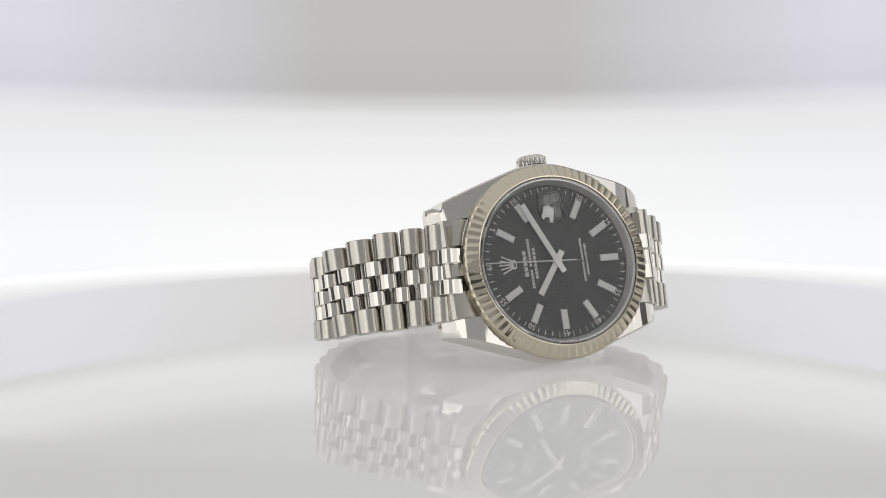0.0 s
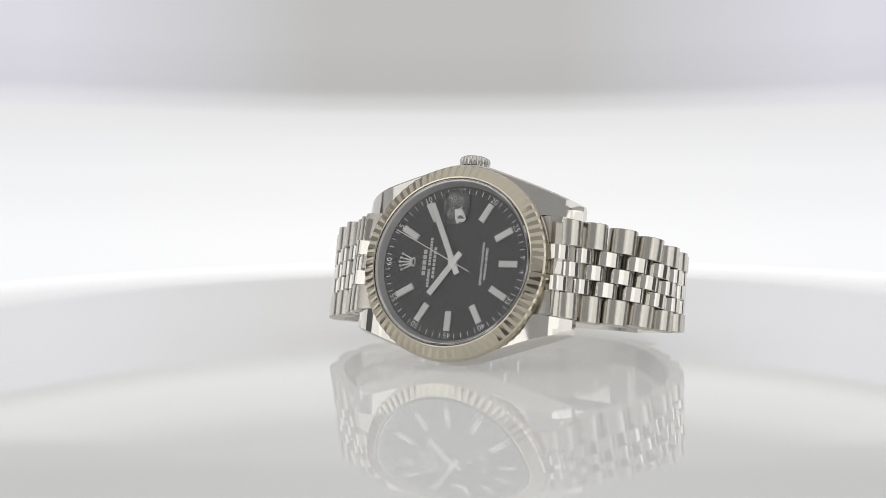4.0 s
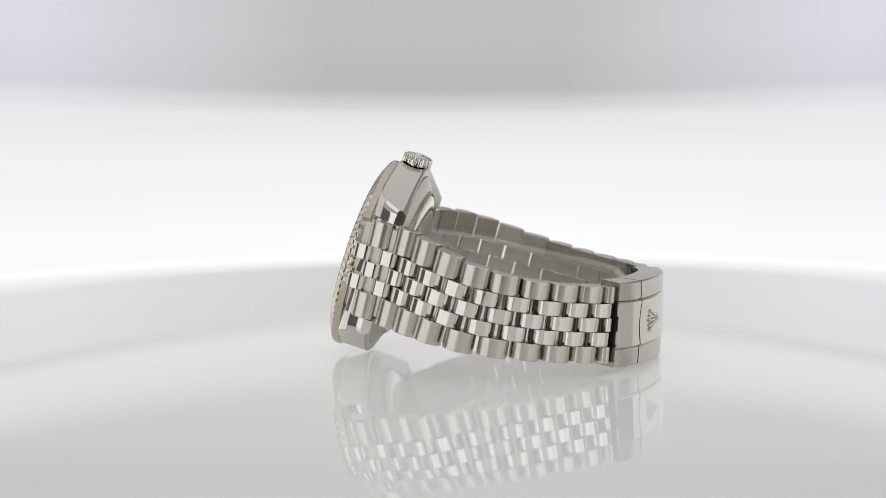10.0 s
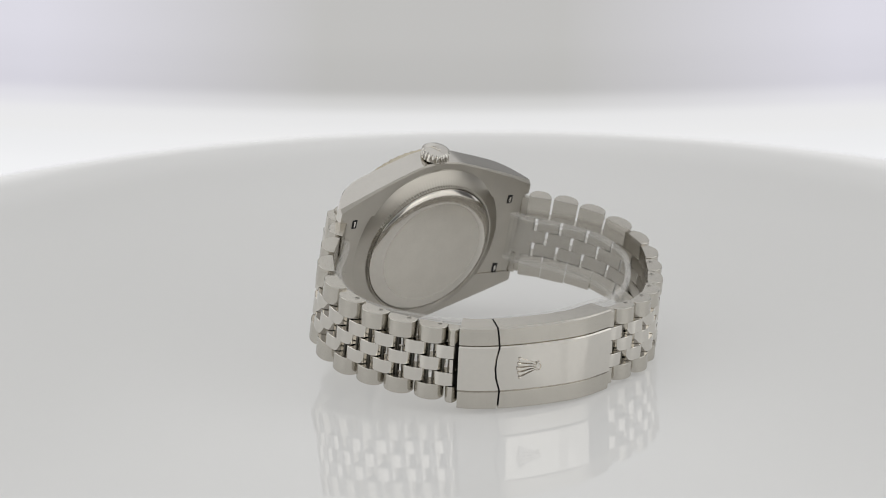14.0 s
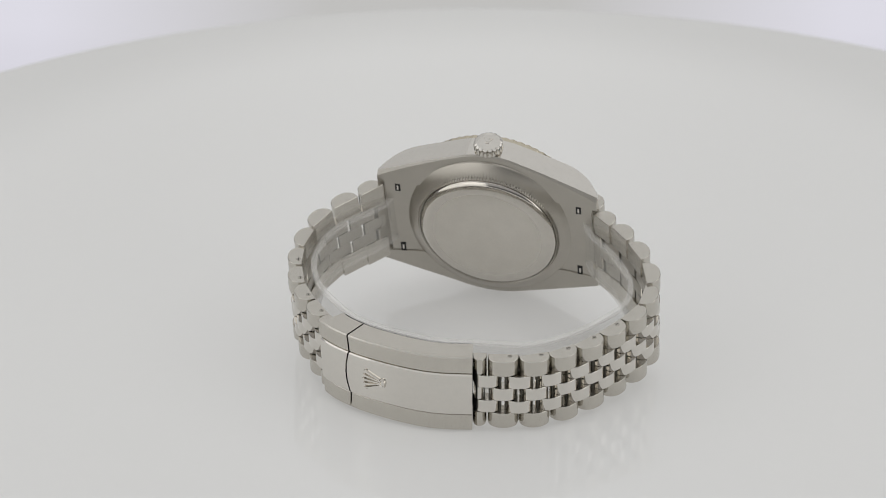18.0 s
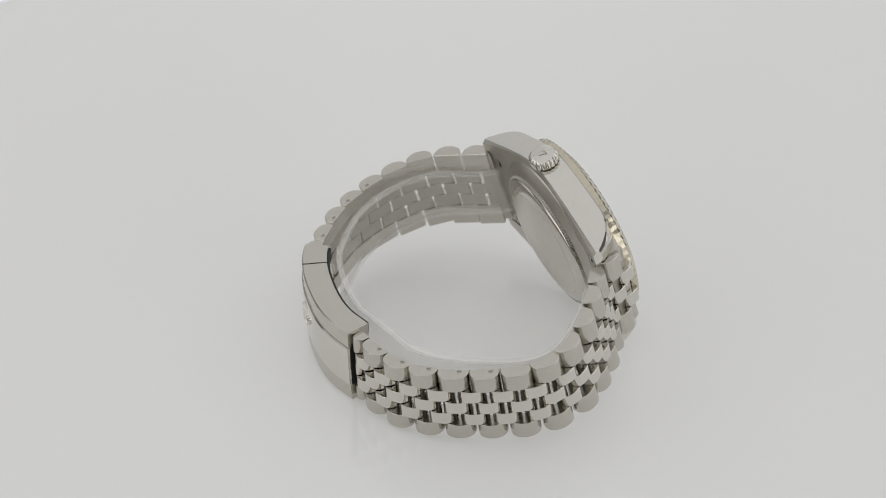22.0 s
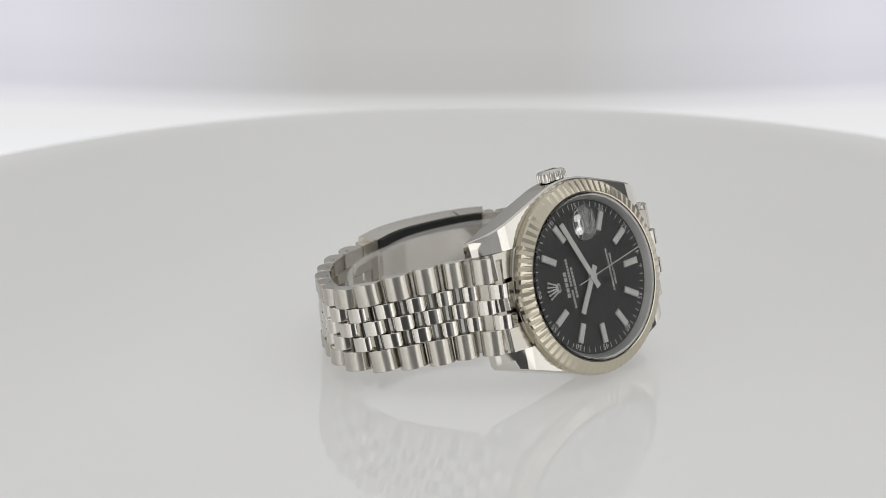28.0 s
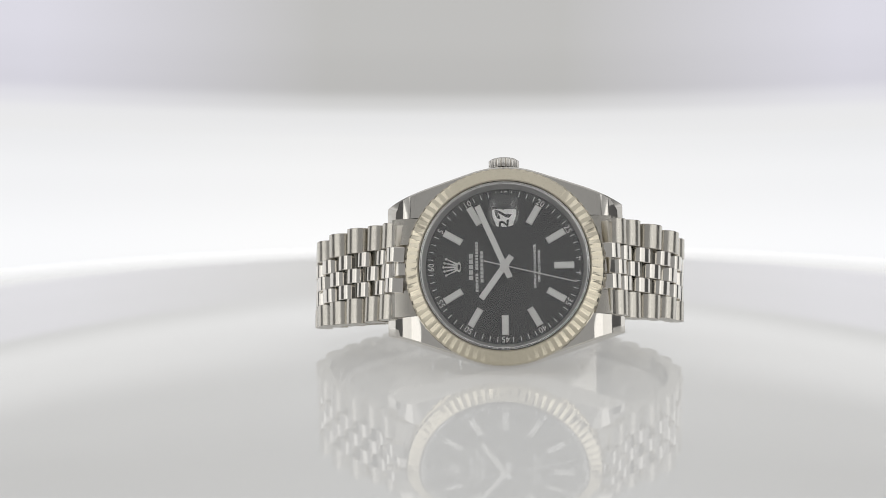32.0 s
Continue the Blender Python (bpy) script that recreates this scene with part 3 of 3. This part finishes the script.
def row_of_links(s, length, outer=True, top=2.0):
    """The two outer links and the middle one at s, or the two links between them and the middle."""
    m, w, inner = place(s), half_width(s), inner_width(s)
    ow = w - 1.5 * inner
    mid = link_mesh("center_link", length - 1.3, inner - 0.1, top * 0.92, 1.0, 0.72, length - 0.5)
    mid.materials.append(STEEL)
    mid.materials.append(SATIN)
    for f in mid.polygons:
        f.material_index = 1 if f.normal.z < -0.9 else 0
    if outer:
        me = link_mesh("outer_link", length - 0.3, ow - 0.1, top, 1.25, 0.92)
        for side in (1, -1):
            part("outer_link", me, BRUSHED, watch, "", m @ Matrix.Translation((0, side * (w - ow / 2) * MM, 0)))
        part("center_link", mid, STEEL, watch, "", m)
    else:
        for side in (1, -1):
            part("center_link", mid, STEEL, watch, "", m @ Matrix.Translation((0, side * inner * MM, 0)))


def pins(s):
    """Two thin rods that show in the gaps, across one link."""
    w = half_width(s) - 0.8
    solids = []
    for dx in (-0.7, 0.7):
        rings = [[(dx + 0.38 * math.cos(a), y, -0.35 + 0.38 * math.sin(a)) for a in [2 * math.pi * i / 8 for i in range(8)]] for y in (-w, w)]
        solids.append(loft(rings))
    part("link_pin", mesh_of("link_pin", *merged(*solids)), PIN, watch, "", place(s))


def build_bracelet():
    for joints in (JOINT6, JOINT12):
        gaps = [b - a for a, b in zip(joints, joints[1:])]
        for a, g in zip(joints, gaps):
            row_of_links(a + g / 2, g * 10)
            pins(a + g / 2)
        for a, g in zip(joints, gaps + gaps[-1:]):
            row_of_links(a, g * 10, outer=False)
            pins(a)
    # half links in the clasp's mouths
    for a, b, top in ((JOINT6[-1], CLASP0, 1.9), (CLASP1, JOINT12[0], 1.7)):
        row_of_links((a + b) / 2, (b - a) * 10 + 0.2, top=top)
    # last links between the lugs
    for a, d in ((JOINT6[0], -1), (JOINT12[-1], 1)):
        row_of_links(a + d * 0.31, 5.7)
        row_of_links(a + d * 0.60, 5.7, outer=False)


def pin_heads():
    """Slotted pin heads on the edges of the links next to the clasp."""
    v, f = lathe([(0, 0.06), (0.42, 0.06), (0.5, 0.02), (0.5, -0.3), (0, -0.3)], 16)
    slot = chamfered(-0.4, 0.4, 0.055, 0.075, -0.07, 0.07, 0.002)
    head, dark = mesh_of("pin_head", v, f), mesh_of("pin_slot", *slot)
    for s in [(a + b) / 2 for a, b in zip(JOINT6[4:], JOINT6[5:] + [CLASP0])] + [(a + b) / 2 for a, b in zip(JOINT12[:5], JOINT12[1:6])]:
        m, w = place(s), half_width(s)
        for side in (1, -1):
            at = m @ Matrix.Translation((1.3 * MM, side * (w - 0.05) * MM, -0.45 * MM)) @ Matrix.Rotation(0 if side > 0 else math.pi, 4, "X")
            part("pin_slot", dark, BLACK, part("pin_head", head, SATIN, watch, "", at))


build_bracelet()
pin_heads()

CLASP_W = 8.4


def wave(u):
    """The S of the clasp's split (cm) across its width, u from -1 to 1."""
    return float(np.interp(abs(u), [0.0, 0.25, 0.55, 0.8, 1.0], [-0.045, -0.03, 0.035, 0.02, 0.0]))


def strip(s0, s1, lo, hi, inside, outside, steps=24, wave0=0.0, wave1=0.0, across=1):
    """A solid that follows the bracelet's line from s0 to s1, from lo to hi of the clasp's half width, between two
    heights (mm). wave0 and wave1 let its ends follow the split's S by that share."""
    us = [lo + (hi - lo) * k / across for k in range(across + 1)]
    c = 0.25 / CLASP_W
    sect = [(u, inside) for u in us] + [(hi, outside - 0.25), (hi - c, outside)] + [(u, outside) for u in us[-2:0:-1]] + [(lo + c, outside), (lo, outside - 0.25)]
    rings = []
    for i in range(steps + 1):
        f, ring = i / steps, []
        for u, z in sect:
            s = s0 + (s1 - s0) * f + wave(u) * (wave0 * (1 - f) + wave1 * f)
            ring.append(tuple((place(s) @ (Vector((0, u * CLASP_W, z)) * MM)) / MM))
        rings.append(ring)
    return loft(rings)


def build_clasp():
    cut, end = SPLIT, CLASP1
    clasp = part("clasp", mesh_of("clasp", *merged(strip(cut + 0.018, end, -0.55, 0.55, -0.6, 2.50, 24, 1, 0, 10), strip(cut + 0.03, end - 0.01, -0.97, 0.97, -2.8, -0.5))), STEEL, watch,
                 "long curved steel clasp cover, polished middle and brushed shoulders")
    lever = part("clasp_lever", mesh_of("clasp_lever", *strip(CLASP0, cut - 0.018, -0.55, 0.55, -0.6, 2.50, 8, 0, 1, 10)), STEEL, watch, "short polished steel clasp lever")
    for lo, hi in ((0.55, 1.0), (-1.0, -0.55)):
        part("clasp_shoulder", mesh_of("clasp_shoulder", *strip(cut + 0.018, end, lo, hi, -3.0, 2.2, 24, 1, 0, 5)), BRUSHED, clasp, "brushed shoulder")
        part("clasp_shoulder", mesh_of("clasp_shoulder", *strip(CLASP0, cut - 0.018, lo, hi, -3.0, 2.2, 8, 0, 1, 5)), BRUSHED, lever, "brushed shoulder")
    # solid black strips laid where the clasp's hollows fall into shade
    part("clasp_gap_shade", mesh_of("clasp_gap_shade", *strip(cut - 0.10, cut + 0.10, -0.96, 0.96, -2.6, 1.4, 3)), BLACK, clasp, "black strip for the shade in the clasp split")
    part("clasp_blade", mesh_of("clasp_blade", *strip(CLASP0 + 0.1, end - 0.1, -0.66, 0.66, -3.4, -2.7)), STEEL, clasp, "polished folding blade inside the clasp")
    part("clasp_gap_shade", mesh_of("clasp_gap_shade", *strip(CLASP0 + 0.05, end - 0.05, 0.67, 0.97, -3.5, -2.7)), BLACK, clasp, "black strip for the shade beside the folding blade")
    # plates added to block light showing through between last links and lugs
    for e0, e1 in ((JOINT6[0] - 0.72, JOINT6[0] + 0.15), (JOINT12[-1] - 0.15, JOINT12[-1] + 0.7)):
        plug = mesh_of("link_gap_filler", *strip(e0, e1, -1.08, 1.08, -1.15, 0.3, 10))
        part("link_gap_filler", plug, SATIN, watch, "flat filler plate added to close the gap at the lugs")
    # a black strip at each clasp end imitates its shaded opening
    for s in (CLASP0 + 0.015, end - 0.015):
        part("clasp_mouth_shade", mesh_of("clasp_mouth_shade", *strip(s - 0.02, s + 0.016, -0.56, 0.56, -0.9, 1.9, 2)), BLACK, clasp, "black strip for the shade in the clasp mouth")
    # raised emblem: a small fan of five ribs on an oval foot
    m = place(7.314)
    pieces = []
    for off in (-2, -1, 0, 1, 2):
        x0, x1, y0, y1 = -1.2, 2.0 - 0.18 * abs(off), off * 0.28, off * 0.85
        pieces.append(loft([[(x0, y0 - 0.2, 0), (x0, y0 + 0.2, 0), (x0, y0 + 0.1, 0.35), (x0, y0 - 0.1, 0.35)],
                            [(x1, y1 - 0.3, 0), (x1, y1 + 0.3, 0), (x1, y1 + 0.15, 0.4), (x1, y1 - 0.15, 0.4)]]))
        v, f = lathe([(0, 0.5), (0.25, 0.42), (0.36, 0.15), (0.36, 0), (0, 0)], 12)
        pieces.append(([(x + x1, z + y1, y) for x, y, z in v], f))
    v, f = lathe([(0, 0.15), (0.45, 0.2), (0.6, 0.45), (0.8, 0.45), (0.95, 0), (0, 0)], 24)
    pieces.append(([(x * 0.7 - 1.7, z * 1.05, y) for x, y, z in v], f))
    part("emblem", mesh_of("emblem", *merged(*pieces)), STEEL, clasp, "small raised emblem", m @ Matrix.Translation((0, 0, 2.47 * MM)) @ Matrix.Rotation(math.pi, 4, "Z") @ Matrix.Scale(1.12, 4))


build_clasp()


# ---------------------------------------------------------------- clear strip that keeps the bracelet open
def build_insert():
    # depth inside the links, smoothed along the line
    mid = np.linspace(LEN[0], LEN[-1], 200)
    a, b, c, d = JOINT6[0], CLASP0, CLASP1, JOINT12[-1]
    depth = np.interp(mid, [a - 0.7, a + 1.2, b - 1.2, b + 0.4, c - 0.4, c + 1.6, d - 1.2, d + 0.7], [1.3, 1.8, 3.4, 5.5, 5.6, 5.2, 3.2, 1.3])
    for _ in range(400):
        depth[1:-1] = 0.25 * depth[:-2] + 0.5 * depth[1:-1] + 0.25 * depth[2:]
    ob = tagged(new("bracelet_insert"), "clear plastic strip curved inside the watch bracelet", "plastic strip")
    ob.matrix_basis = ROOT
    s0, s1, steps, w = JOINT6[0] - 0.55, JOINT12[-1] + 0.5, 110, 5.8

    def band(lo, hi, thick):
        rings = []
        for i in range(steps + 1):
            s = s0 + (s1 - s0) * i / steps
            m = place(s)
            y = np.interp(s, LEN, LINE[:, 1])
            lift = float(np.interp(y, [-1.4, 3.2], [-0.3, 1.5]))
            deep = float(np.interp(s, mid, depth)) + 0.55
            pts = [(lo + lift, -deep - thick), (hi + lift, -deep - thick), (hi + lift, -deep + thick), (lo + lift, -deep + thick)]
            rings.append([tuple((m @ (Vector((0, yy, z)) * MM)) / MM) for yy, z in pts])
        return loft(rings)

    part("strip", mesh_of("strip", *band(-w + 0.72, w - 0.72, 0.4)), CLEAR, ob)
    part("strip_edge", mesh_of("strip_edge", *band(w - 0.7, w, 0.6)), MILKY, ob, "milky thick edge")
    part("strip_edge", mesh_of("strip_edge", *band(-w, -w + 0.7, 0.6)), MILKY, ob, "milky thick edge")
    return ob


insert = build_insert()


# ---------------------------------------------------------------- what moves
def motions():
    walk(turntable, [(t, Matrix.Rotation(radians(a), 4, "Z") @ pose(0, 0, TABLE_Z)) for t, a in SPIN])
    walk(watch, [(t, Matrix.Rotation(radians(a), 4, "Z") @ ROOT) for t, a in SPIN])
    walk(insert, [(t, Matrix.Rotation(radians(a), 4, "Z") @ ROOT) for t, a in SPIN])
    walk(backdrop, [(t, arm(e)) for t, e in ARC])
    walk(second_hand, [(t, hand_pose(0.3 + t)) for t in range(0, 33, 4)])
    walk(minute_hand, [(t, hand_pose(10.55 + t / 60)) for t in (0, 16, 32)])
    walk(hour_hand, [(t, hand_pose(50.9 + t / 720)) for t in (0, 16, 32)])


motions()
